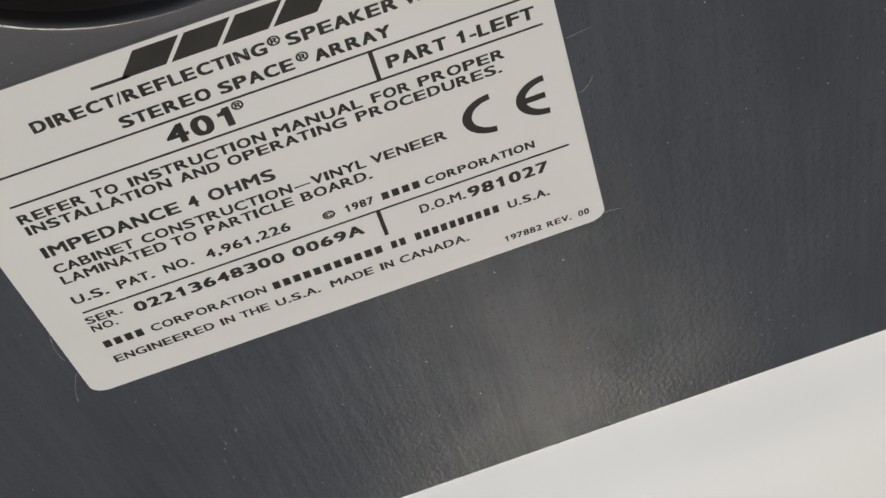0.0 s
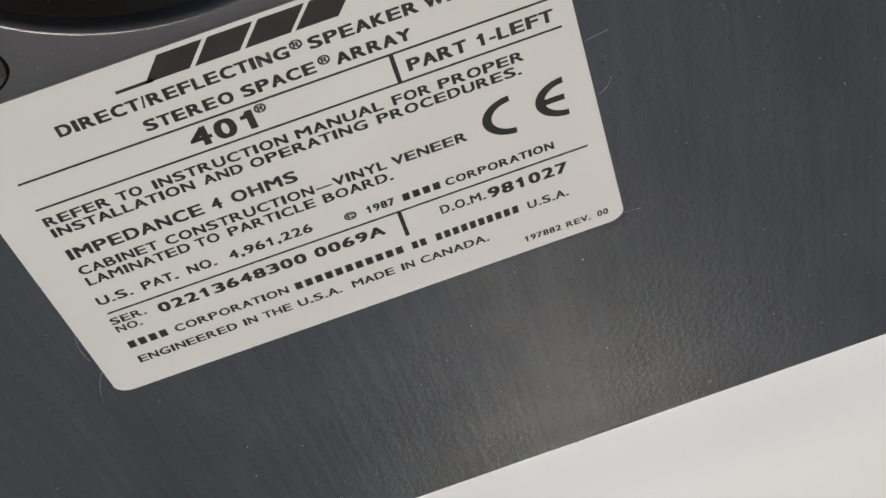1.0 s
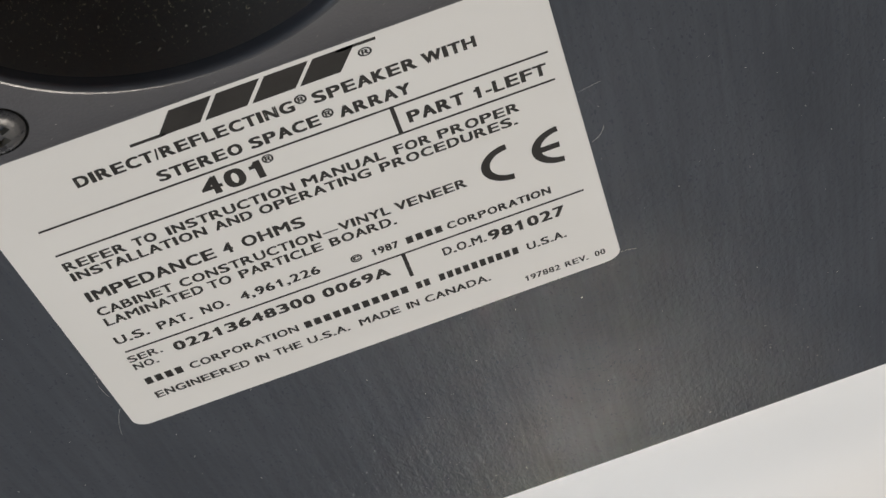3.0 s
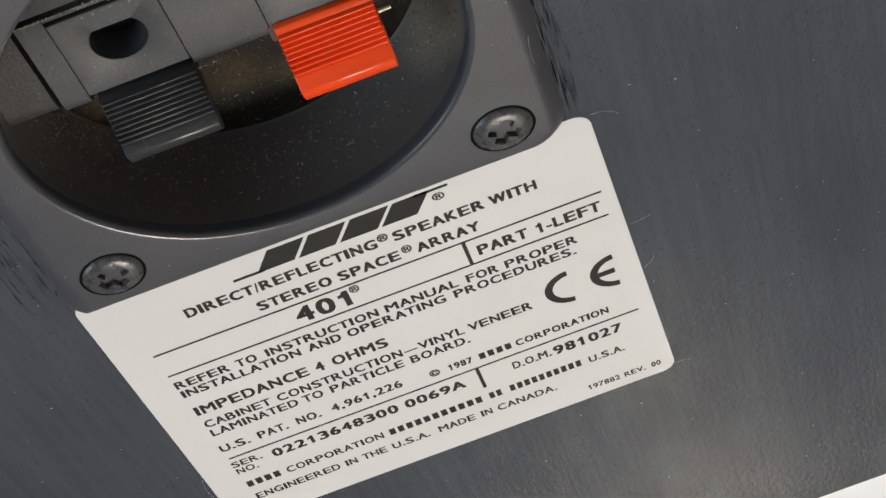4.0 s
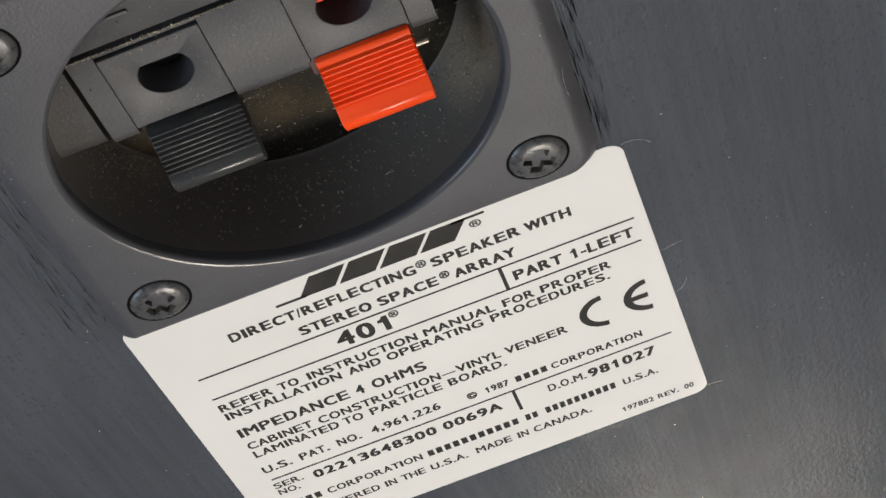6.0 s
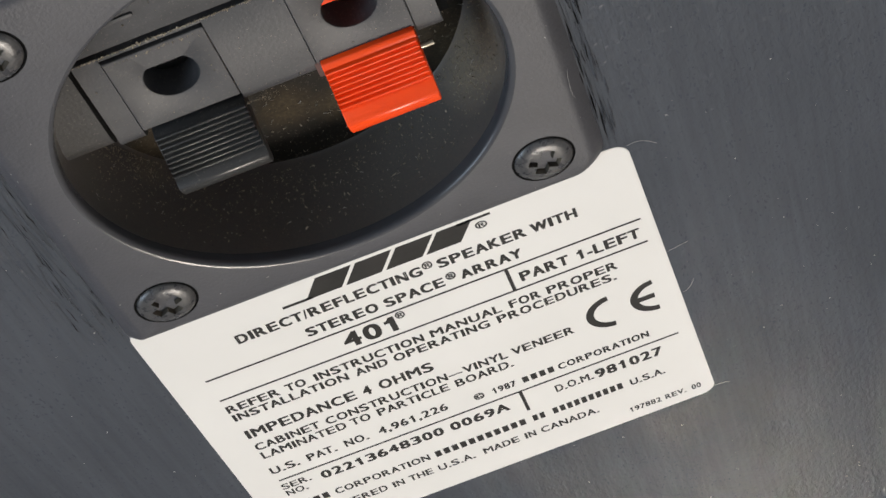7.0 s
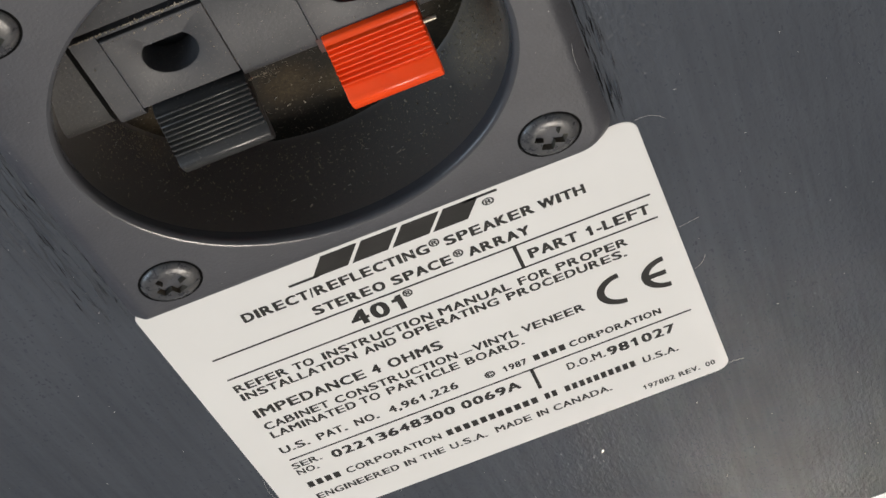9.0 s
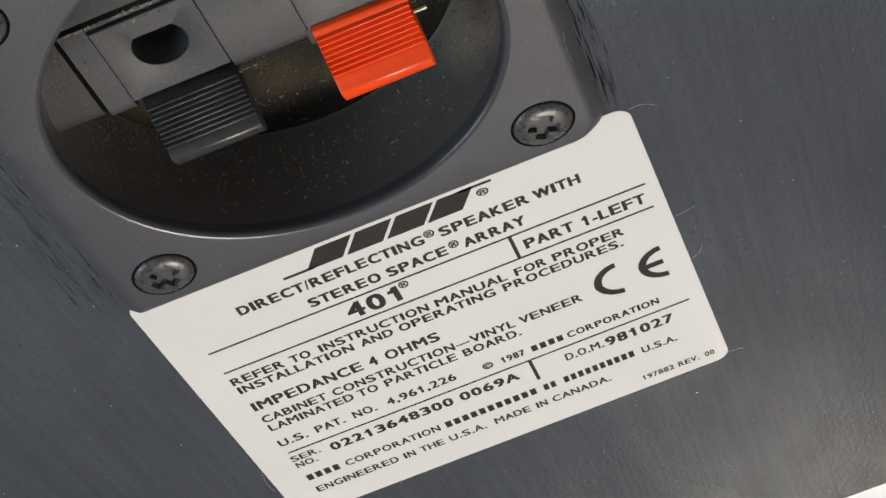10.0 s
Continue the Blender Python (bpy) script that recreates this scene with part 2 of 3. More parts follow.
def white_sheet():
    """A thick white cloth with soft folds, pressed flat under the loudspeaker; an added roll around it imitates a
    shadow band.
    """
    n = 260
    xs, ys = np.linspace(-0.9, 0.95, n), np.linspace(-1.25, 0.85, n)
    x, y = np.meshgrid(xs, ys)
    away = np.maximum.reduce([-0.09 - x, x - 0.14, -0.095 - y, y - 0.56, np.zeros_like(x)])
    # Added roll: its slope darkens a strip in place of a shadow band.
    lift = np.clip((away - 0.385 - 0.008 * np.sin(9 * x + 1.0)) / 0.05, 0, 1)
    z = -0.004 + 0.02 * lift * lift * (3 - 2 * lift)
    soft = np.clip(away / 0.3, 0, 1)
    z += soft * (0.0022 * np.sin(23 * x + 4 * y) + 0.0016 * np.sin(17 * y - 11 * x) + 0.0012 * np.sin(41 * x + 29 * y))
    pts = np.stack((x, y, z), -1).reshape(-1, 3).tolist()
    faces = [(r * n + c, r * n + c + 1, r * n + n + c + 1, r * n + n + c) for r in range(n - 1) for c in range(n - 1)]
    rim = list(range(n)) + [r * n + n - 1 for r in range(1, n)] + [n * n - 1 - c for c in range(1, n)] + [r * n for r in range(n - 2, 0, -1)]
    base = len(pts)
    pts += [(pts[i][0], pts[i][1], -0.0205) for i in rim]
    k = len(rim)
    faces += [(rim[i], base + i, base + (i + 1) % k, rim[(i + 1) % k]) for i in range(k)]
    me = bpy.data.meshes.new("white_sheet")
    me.from_pydata(pts, [], faces)
    me.polygons.foreach_set("use_smooth", [True] * ((n - 1) * (n - 1)) + [False] * k)
    me.materials.append(WHITE)
    tagged(new("white_sheet", me), "thick white cloth under the loudspeaker, soft folds and a roll that imitates shade", "cloth")


white_sheet()
structure("ceiling", box(X0 - T, Y0 - T, TOP, X1 + T, Y1 + T, TOP + 0.1), CEILING, "plain painted room ceiling", "ceiling")
structure("wall_south", box(X0, Y0 - T, 0, X1, Y0, TOP), WALL, "plain painted room wall", "wall")
structure("wall_east", box(X1, Y0 - T, 0, X1 + T, Y1 + T, TOP), WALL, "plain painted room wall", "wall")
structure("wall_north", box(X0, Y1, 0, X1, Y1 + T, TOP), WALL, "plain painted room wall", "wall")
WY0, WY1, WZ0, WZ1 = -0.35, 1.05, 0.85, 2.15
wall = box(X0 - T, Y0 - T, 0, X0, WY0, TOP)
box(X0 - T, WY1, 0, X0, Y1 + T, TOP, wall)
box(X0 - T, WY0, 0, X0, WY1, WZ0, wall)
box(X0 - T, WY0, WZ1, X0, WY1, TOP, wall)
structure("wall_west", wall, WALL, "plain painted room wall with a window opening", "wall")

fixture = tagged(new("ceiling_light"), "square flat ceiling light with a white frame", "lamp")
fixture.location = (0.25, -1.1, TOP)
rim_bm = loft([[Vector((a * k, b * k, z)) for a, b in ((-1, -1), (1, -1), (1, 1), (-1, 1))] for k, z in ((0.33, 0.0), (0.33, -0.05), (0.3, -0.05), (0.3, -0.01))], True, True)
part("frame", rim_bm, WHITE, fixture)


def pendant_lamp(x, y, z, label):
    pendant = tagged(new("pendant_lamp"), label, "lamp")
    pendant.location = (x, y, z)
    drop = TOP - z

    def turned(profile):
        return loft([[Vector((r * math.cos(a), r * math.sin(a), h)) for a in [2 * math.pi * i / 20 for i in range(20)]] for r, h in profile], True, True)

    part("cord", turned(((0.003, 0.075), (0.003, drop))), LEVER, pendant)
    part("socket", turned(((0.02, 0.055), (0.024, 0.06), (0.022, 0.075), (0.006, 0.085))), LEVER, pendant)


pendant_lamp(0.11, -2.3, 1.27, "warm bulb hanging from the ceiling on a cord")

# ---- the loudspeaker ----
speaker = tagged(new("loudspeaker"), "dark wood-grain vinyl loudspeaker lying face down, its back upward", "loudspeaker")
speaker.location = (0, 0, H)

CX, CY = 24.1, 38.9            # centre of the terminal plate
BX0, BX1, BY0, BY1 = -88.0, 136.0, -93.3, 560.0
q4 = (2.0,) * 4
outer = rounded(BX0, BY0, BX1, BY1, q4, 0.0, 1.0, 8, 48)
body = loft([circle_like(outer, CX, CY, 25.6, -14), circle_like(outer, CX, CY, 25.6, 0.0), outer, rounded(BX0, BY0, BX1, BY1, q4, -0.25, 0.35, 8, 48),
             rounded(BX0, BY0, BX1, BY1, q4, -0.9, 0.0, 8, 48), rounded(BX0, BY0, BX1, BY1, q4, -H * 1000, 0.0, 8, 48)], True, True)
part("cabinet", body, VINYL, speaker)

# Plate with a round opening; its edge falls off in a soft lip.
PX0, PX1, PY0, PY1 = -3.4, 51.3, 12.55, 66.4
pr = (3.6, 3.6, 3.6, 1.1)
PT = 1.5


def plate_ring(z, inset):
    return rounded(PX0, PY0, PX1, PY1, pr, z, inset, 8, 28)


KX, KY = 23.6, 38.75         # centre of the recess
top = plate_ring(PT, 1.5)
plate = loft([plate_ring(0.004, -0.65), plate_ring(0.35, -0.3), plate_ring(0.8, 0.15), plate_ring(1.2, 0.6), plate_ring(1.42, 1.05), top, circle_like(top, KX, KY, 23.1, PT)])
plate_ob = part("terminal_plate", plate, PLATE, speaker, "square dark grey plastic plate with a round opening", smooth=50)
lip = [circle_like(top, KX, KY, r, z) for r, z in ((23.1, PT), (22.92, PT - 0.03), (22.72, PT - 0.12), (22.56, PT - 0.32), (22.48, PT - 0.7), (22.45, PT - 1.5))]
part("rim", loft(lip), RIM, plate_ob, "smooth rounded rim of the opening", smooth=60)
cup = [circle_like(top, KX, KY, r, z) for r, z in ((22.45, PT - 1.5), (22.35, -2.0), (21.2, -10.6), (20.9, -11.0))]
part("cup", loft(cup), CUP, plate_ob, "glossy black dusty wall of the recess, base paled against its shade", smooth=35)
part("cup_floor", loft([circle_like(top, KX, KY, r, z) for r, z in ((20.9, -11.0), (19.6, -11.05))], False, True), WELL, plate_ob, "dull black dusty floor of the recess, base darkened against its light", smooth=35)


def screw(x, y, turn):
    """Oval-head cross-recess screw."""
    n = 96
    rings = []
    for r, z in ((3.2, -0.5), (3.2, 0.0), (3.05, 0.2), (2.5, 0.44), (2.0, 0.56)):
        rings.append([Vector((r * MM * math.cos(2 * math.pi * i / n), r * MM * math.sin(2 * math.pi * i / n), z * MM)) for i in range(n)])
    # the cross: an outline of four arms inside the dome
    cross = []
    for size_, depth in ((1.0, 0.56), (0.92, 0.25), (0.8, -0.35)):
        ring = []
        for i in range(n):
            a = 2 * math.pi * i / n
            arm = max(abs(math.cos(a)), abs(math.sin(a)))
            side = min(abs(math.cos(a)), abs(math.sin(a)))
            r = min(1.75 / arm, 0.66 / max(side, 0.05)) * size_
            ring.append(Vector((r * MM * math.cos(a), r * MM * math.sin(a), depth * MM)))
        cross.append(ring)
    rings.append(cross[0])
    ob = part("screw", loft(rings), STEEL, plate_ob, "black cross-recess screw", smooth=40)
    ob.location = (x * MM, y * MM, PT * MM)
    ob.rotation_euler = (0, 0, radians(turn))
    part("recess", loft(cross, False, True), GRIME, ob, "cross recess filled with brown grime")
    # Flat black ring on the plate stands in for shade around the head.
    gap = part("screw_gap_shade", loft([circle(0, 0, 3.48, 0.006), circle(0, 0, 3.1, 0.004)]), GAP_SHADE, plate_ob)
    gap.location = (x * MM, y * MM, PT * MM)


for x, y, turn in ((2.4, 18.3, 28), (45.4, 18.3, 62), (2.4, 60.6, 40), (45.4, 60.6, 15)):
    screw(x, y, turn)

# Terminal block inside the recess.
BZ = -2.4
block = part("terminal_block", slab(6.95, 39.6, 41.1, 51.7, -11.0, BZ - 4.0, 0.4), BLOCK, speaker, "dusty dark grey terminal block", smooth=40)


def rolled(name, x0, x1, y0, y1, mat, round_off=1.0):
    """A bar whose top rolls over at its front end."""
    prof = [(y1, -11.0), (y1, BZ - 0.05), (y1 - 0.06, BZ)]
    prof += [(y0 + 1.9 * (1 - math.sin(a)) * round_off, BZ - 1.5 * (1 - math.cos(a)) * round_off) for a in [radians(9 * i) for i in range(11)]]
    prof.append((y0 - 0.1, -11.0))
    part(name, loft([[Vector((x * MM, y * MM, z * MM)) for y, z in prof] for x in (x0, x1)], True, True), mat, block, smooth=50)


for x0, x1 in ((6.9, 9.55), (20.05, 27.95), (38.45, 41.1)):
    rolled("housing_bar", x0, x1, 38.45, 51.7, BLOCK)
for x0, x1 in ((9.55, 20.05), (27.95, 38.45)):
    part("housing_bar", slab(x0, 51.15, x1, 51.7, BZ - 4.2, BZ, 0.08, 0.1), BLOCK, block, smooth=40)
part("back_step", slab(4.6, 52.35, 43.4, 60.5, -11.0, BZ, 0.3), BLOCK, block, smooth=40)
part("minus_mark", slab(11.6, 55.2, 14.9, 55.8, BZ - 0.1, BZ + 0.25, 0.25), BLOCK, block, "raised minus mark", smooth=40)


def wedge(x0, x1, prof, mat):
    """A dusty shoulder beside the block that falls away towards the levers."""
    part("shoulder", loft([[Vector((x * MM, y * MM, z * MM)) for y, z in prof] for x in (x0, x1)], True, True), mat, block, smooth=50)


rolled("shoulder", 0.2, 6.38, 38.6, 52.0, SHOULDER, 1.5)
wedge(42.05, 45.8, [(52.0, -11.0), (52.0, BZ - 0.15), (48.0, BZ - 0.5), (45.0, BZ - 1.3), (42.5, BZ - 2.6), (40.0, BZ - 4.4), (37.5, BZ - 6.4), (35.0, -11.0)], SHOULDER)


def panel(x0, y0, x1, y1, hole_x, hole_y, r):
    ring = rounded(x0, y0, x1, y1, (0.15,) * 4, BZ + 0.1, 0.08, 2, 8)
    low = rounded(x0, y0, x1, y1, (0.15,) * 4, BZ - 3.4, 0.0, 2, 8)
    mid = rounded(x0, y0, x1, y1, (0.15,) * 4, BZ + 0.02, 0.0, 2, 8)
    hole = [circle_like(ring, hole_x, hole_y, k * r, z) for k, z in ((1.06, BZ + 0.1), (1.0, BZ + 0.02), (0.94, BZ - 3.4))]
    for h in hole:
        for p in h:
            p.y = min(p.y, (hole_y + 0.74 * r) * MM)
    part("panel", loft([low, mid, ring] + hole), BLOCK, block, "square panel with a wire hole", smooth=40)


panel(9.63, 40.25, 19.97, 50.7, 15.0, 46.1, 2.75)
panel(28.03, 40.25, 38.37, 50.7, 33.3, 46.1, 2.75)


def lever(name, x0, x1, mat, label, reach, root, ribs):
    """A ribbed push lever: one profile, drawn out across its width."""
    prof = list(root)
    for k in range(ribs):
        a, b = 39.72 - k * 0.52, -1.42 + k * 0.22
        prof += [(a, b - 0.1), (a - 0.05, b + 0.14)]
        prof += [(a - 0.20 - 0.15 * math.cos(w), b + 0.14 + 0.16 * math.sin(w) + 0.03) for w in [radians(180 - 36 * i) for i in range(1, 5)]]
        prof += [(a - 0.38, b + 0.2), (a - 0.45, b - 0.02)]
    if ribs == 8:
        prof += [(35.56, 0.20), (35.4, 0.42)]
    prof += [(34.9, 0.66), (34.5, 0.92), (34.25, 1.10), (34.0, 1.20), (33.75, 1.17), (33.2, 0.98), (32.5, 0.60), (32.15, 0.32), (32.0, 0.0), (32.2, -0.4), (33.0, -0.9),
             (36.0, -2.4), (38.0, -4.5), (39.0, -6.0)]
    prof = [(40.2 + (py - 40.2) * reach, pz) for py, pz in prof]
    bm = bmesh.new()
    sides = []
    for x, inset in ((x0, 0.12), (x0 + 0.12, 0.0), (x1 - 0.12, 0.0), (x1, 0.12)):
        cy = sum(p[0] for p in prof) / len(prof)
        sides.append([bm.verts.new((x * MM, (py + (inset if py < cy else -inset)) * MM, (pz - (inset if pz > -1.5 else 0)) * MM)) for py, pz in prof])
    n = len(prof)
    for a, b in zip(sides, sides[1:]):
        for i in range(n):
            bm.faces.new((a[i], b[i], b[(i + 1) % n], a[(i + 1) % n]))
    bm.faces.new(sides[0])
    bm.faces.new(sides[-1][::-1])
    bmesh.ops.recalc_face_normals(bm, faces=bm.faces)
    part(name, bm, mat, block, label, smooth=45)


lever("lever", 10.35, 20.05, LEVER, "black ribbed push lever", 1.0, ((39.95, -5.0), (39.92, -2.4), (39.82, -1.7)), 9)
part("lever_end", slab(30.6, 46.4, 36.0, 49.6, BZ - 3.3, BZ - 1.0, 0.4), RED, block)
lever("lever", 28.4, 38.1, RED, "bright red ribbed push lever", 1.05, ((40.55, -3.2), (40.5, -1.85), (40.35, -1.66)), 8)
part("lever_slot", slab(27.75, 38.25, 28.45, 40.3, BZ - 0.6, BZ + 0.04, 0.1, 0.03), material("dark_red_plastic", (0.05, 0.008, 0.005), 0.5)[0], block, "dark red end of the lever's slot")
pin = loft([[Vector((x * MM, (37.5 + 0.3 * math.cos(a)) * MM, (-2.1 + 0.3 * math.sin(a)) * MM)) for a in [2 * math.pi * i / 10 for i in range(10)]] for x in (37.0, 39.4)], True, True)
part("hinge_pin", pin, TIN, block, "bright tinned metal pin", smooth=40)
# Solid black fillers put the slots' shade into colour.
part("gap_shade_filler", slab(6.3, 39.6, 6.95, 52.0, -10.9, BZ - 1.6, 0.1, 0.03), GAP_SHADE, block)
part("gap_shade_filler", slab(41.05, 40.5, 42.1, 52.0, -10.9, BZ - 0.3, 0.1, 0.03), GAP_SHADE, block)

# ---- the rating label ----
LT = 0.06
lab = [rounded(-4.2, -41.6, 55.5, 14.0, (1.9, 1.9, 2.3, 1.9), z, i) for z, i in ((0.004, 0.0), (LT - 0.02, 0.0), (LT, 0.03))]
for ring in lab:
    for p in ring:
        if p.x > 0.03:
            p.x -= 0.0013 * (p.y + 0.0416) / 0.0556
label = part("rating_label", loft(lab, False, True), PAPER, speaker, "white paper rating label with black print")
INKZ = LT + 0.008


def bar(x0, y0, x1, y1, name="rule", lean=0.0, z=INKZ):
    """A flat printed bar; lean shifts its upper edge to the right."""
    bm = bmesh.new()
    low = [Vector((x * MM, y * MM, LT * MM)) for x, y in ((x0, y0), (x1, y0), (x1 + lean, y1), (x0 + lean, y1))]
    return part(name, loft([low, [Vector((p.x, p.y, z * MM)) for p in low]], False, True, bm), INK, label)


WIDE = dict(A=667, B=667, C=722, D=722, E=667, F=611, G=778, H=722, I=278, K=667, L=556, M=833, N=722, O=778, P=667, R=722, S=667, T=611, U=722, V=667,
            W=944, Y=667)
WIDE.update({" ": 300, ".": 278, ",": 278, "/": 278, "-": 333, "\u2014": 1000, "\u00ae": 520, "\u00a9": 800, "1": 556, "I": 300})
SLIM = "AVWYT/"
GLYPHS = {}


def glyph(c):
    """Points and faces of one letter of the built-in font, its points between 0 and 1 across."""
    if c not in GLYPHS:
        cu = bpy.data.curves.new("letter", "FONT")
        cu.body, cu.size, cu.resolution_u = c, 1.0, 4
        tmp = new("letter", cu)
        me = bpy.data.meshes.new_from_object(tmp.evaluated_get(bpy.context.evaluated_depsgraph_get()))
        bpy.data.objects.remove(tmp)
        bpy.data.curves.remove(cu)
        co = np.empty(len(me.vertices) * 3)
        me.vertices.foreach_get("co", co)
        co = co.reshape(-1, 3)[:, :2]
        left, right = co[:, 0].min(), co[:, 0].max()
        co[:, 0] = (co[:, 0] - left) / (right - left)
        GLYPHS[c] = co, [tuple(p.vertices) for p in me.polygons]
        bpy.data.meshes.remove(me)
    return GLYPHS[c]


CAP = glyph("H")[0][:, 1].max()
ONE = np.array(((0.0, 0.80), (0.0, 0.64), (0.42, 0.70), (0.58, 0.74), (0.58, 0.0), (1.0, 0.0), (1.0, 1.0), (0.66, 1.0), (0.5, 0.87), (0.3, 0.81)))
ONE[:, 1] *= CAP
GLYPHS["1"] = ONE, [tuple(range(10))]


def text(words, x0, x1, y, cap, bold=0.1):
    """Words in the built-in font, letter by letter between x0 and x1 on the baseline y with that cap height; bold: millimetres."""
    adv = [WIDE.get(c, 556) for c in words]
    k = (x1 - x0) / sum(adv)
    at, verts, faces = x0, [], []
    for n, c in enumerate(words):
        w = adv[n] * k
        if c != " ":
            gap = w * (0.01 if c in SLIM else 0.065)
            wide = w - 2 * gap
            if c in "I.,":
                wide = cap * (0.17 if c == "I" else 0.19) + bold
                gap = (w - wide) / 2
            if c == "1":
                gap, wide = w * 0.16, w * 0.52
            co, polys = glyph(c)
            tall, up = cap, 0.0
            for step, (dx, dy) in enumerate(((-0.5, -0.3), (0.5, 0.3), (-0.5, 0.3), (0.5, -0.3))):
                base = len(verts)
                if c == "/":
                    dx *= 0.4
                z = (INKZ + 0.002 * step) * MM
                verts += [((at + gap + bold / 2 + px * max(wide - bold, 0.04) + dx * bold) * MM, (y + up + bold * 0.3 + py * (tall - bold * 0.6) / CAP + dy * bold) * MM, z) for px, py in co]
                faces += [[base + i for i in p] for p in polys]
        at += w
    me = bpy.data.meshes.new("print")
    me.from_pydata(verts, [], faces)
    me.materials.append(INK)
    ob = new("print", me)
    ob.parent = label
    return ob


# Maker's mark as plain slanted shapes.
bar(12.4, 7.75, 16.0, 8.2)
for x0, x1 in ((15.2, 19.45), (19.95, 24.2), (24.7, 29.05), (29.5, 33.6)):
    bar(x0, 7.85, x1, 11.1, "mark", 2.1)
bar(33.9, 10.72, 37.8, 11.14)
text("\u00ae", 35.6, 37.2, 8.9, 1.2, 0.08)
for y in (0.0, -4.62, -25.5):
    bar(0.0, y - 0.16, 53.1, y + 0.16)
bar(36.6, -4.5, 37.05, -0.15, "divider")
bar(32.0, -30.4, 32.45, -25.6, "divider")
text("DIRECT/REFLECTING", 5.78, 28.32, 4.6, 1.75, 0.19)
text("\u00ae", 28.31, 29.73, 5.35, 1.3, 0.1)
text("SPEAKER", 30.00, 40.71, 4.6, 1.75, 0.19)
text("WITH", 41.19, 46.74, 4.6, 1.75, 0.19)
text("STEREO", 13.08, 21.99, 1.15, 1.75, 0.19)
text("SPACE", 22.60, 30.02, 1.15, 1.75, 0.19)
text("\u00ae", 30.18, 31.56, 1.9, 1.3, 0.1)
text("ARRAY", 31.90, 39.3, 1.15, 1.75, 0.19)
text("401", 16.13, 23.6, -3.75, 3, 0.32)
text("\u00ae", 22.95, 24.31, -1.75, 1.3, 0.1)
text("PART", 37.88, 43.94, -3.4, 1.9, 0.20)
text("1-LEFT", 44.74, 52.57, -3.4, 1.9, 0.20)
text("REFER", -0.11, 6.68, -7.7, 1.55, 0.14)
text("TO", 7.44, 10.04, -7.7, 1.55, 0.14)
text("INSTRUCTION", 11.0, 24.9, -7.7, 1.55, 0.14)
text("MANUAL", 25.55, 34.6, -7.7, 1.55, 0.14)
text("FOR", 35.43, 39.46, -7.7, 1.55, 0.14)
text("PROPER", 40.1, 48.95, -7.7, 1.55, 0.14)
text("INSTALLATION", -0.07, 14.76, -9.75, 1.55, 0.14)
text("AND", 15.59, 19.74, -9.75, 1.55, 0.14)
text("OPERATING", 20.37, 32.59, -9.75, 1.55, 0.14)
text("PROCEDURES.", 33.42, 48.38, -9.75, 1.55, 0.14)
text("IMPEDANCE", -0.03, 14.35, -14.25, 1.95, 0.17)
text("4", 15.07, 16.30, -14.25, 1.95, 0.17)
text("OHMS", 17.15, 24.22, -14.25, 1.95, 0.17)
text("CABINET", -0.01, 8.50, -17.35, 1.6, 0.12)
text("CONSTRUCTION\u2014VINYL", 9.22, 32.86, -17.35, 1.6, 0.12)
text("VENEER", 33.39, 41.43, -17.35, 1.6, 0.12)
text("LAMINATED", 0.04, 11.28, -19.55, 1.6, 0.12)
text("TO", 11.81, 14.46, -19.55, 1.6, 0.12)
text("PARTICLE", 15.26, 24.73, -19.55, 1.6, 0.12)
text("BOARD.", 25.46, 33.06, -19.55, 1.6, 0.12)
text("U.S.", -0.30, 3.69, -23.6, 1.6, 0.12)
text("PAT.", 4.64, 8.62, -23.6, 1.6, 0.12)
text("NO.", 9.63, 12.87, -23.6, 1.6, 0.12)
text("4,961,226", 14.15, 23.37, -23.6, 1.6, 0.12)
text("\u00a9", 26.64, 28.18, -23.95, 1.35, 0.12)
text("1987", 29.06, 32.28, -23.95, 1.35, 0.12)
text("CORPORATION", 37.72, 49.71, -23.95, 1.35, 0.12)
text("SER.", -0.34, 3.71, -27.9, 1.35, 0.09)
text("NO.", -0.28, 2.69, -29.65, 1.35, 0.09)
text("02213648300", 4.81, 21.50, -28.7, 1.85, 0.2)
text("0069A", 22.26, 30.20, -28.7, 1.85, 0.2)
text("D.O.M.", 36.29, 41.41, -28.7, 1.6, 0.1)
text("981027", 41.57, 50.6, -28.9, 1.95, 0.2)
text("CORPORATION", 5.14, 18.21, -33.35, 1.45, 0.1)
text("U.S.A.", 45.27, 50.05, -33.4, 1.45, 0.1)
text("ENGINEERED", -0.11, 11.37, -36.8, 1.45, 0.1)
text("IN", 12.01, 13.70, -36.8, 1.45, 0.1)
text("THE", 14.34, 17.66, -36.8, 1.45, 0.1)
text("U.S.A.", 18.30, 23.46, -36.8, 1.45, 0.1)
text("MADE", 24.52, 29.53, -36.8, 1.45, 0.1)
text("IN", 30.23, 31.85, -36.8, 1.45, 0.1)
text("CANADA.", 32.42, 40.44, -36.8, 1.45, 0.1)
text("197882", 43.93, 48.33, -39.65, 1.15, 0.08)
text("REV.", 48.83, 51.74, -39.65, 1.15, 0.08)
text("00", 52.45, 53.79, -39.65, 1.15, 0.08)


def name_bar(x0, x1, y, cap, count, name):
    """Short upright bars in place of letters, one to a letter."""
    step = (x1 - x0) / count
    for k in range(count):
        bar(x0 + step * (k + 0.16), y, x0 + step * (k + 0.84), y + cap, name)


name_bar(32.95, 37.38, -23.95, 1.3, 4, "name_bar")
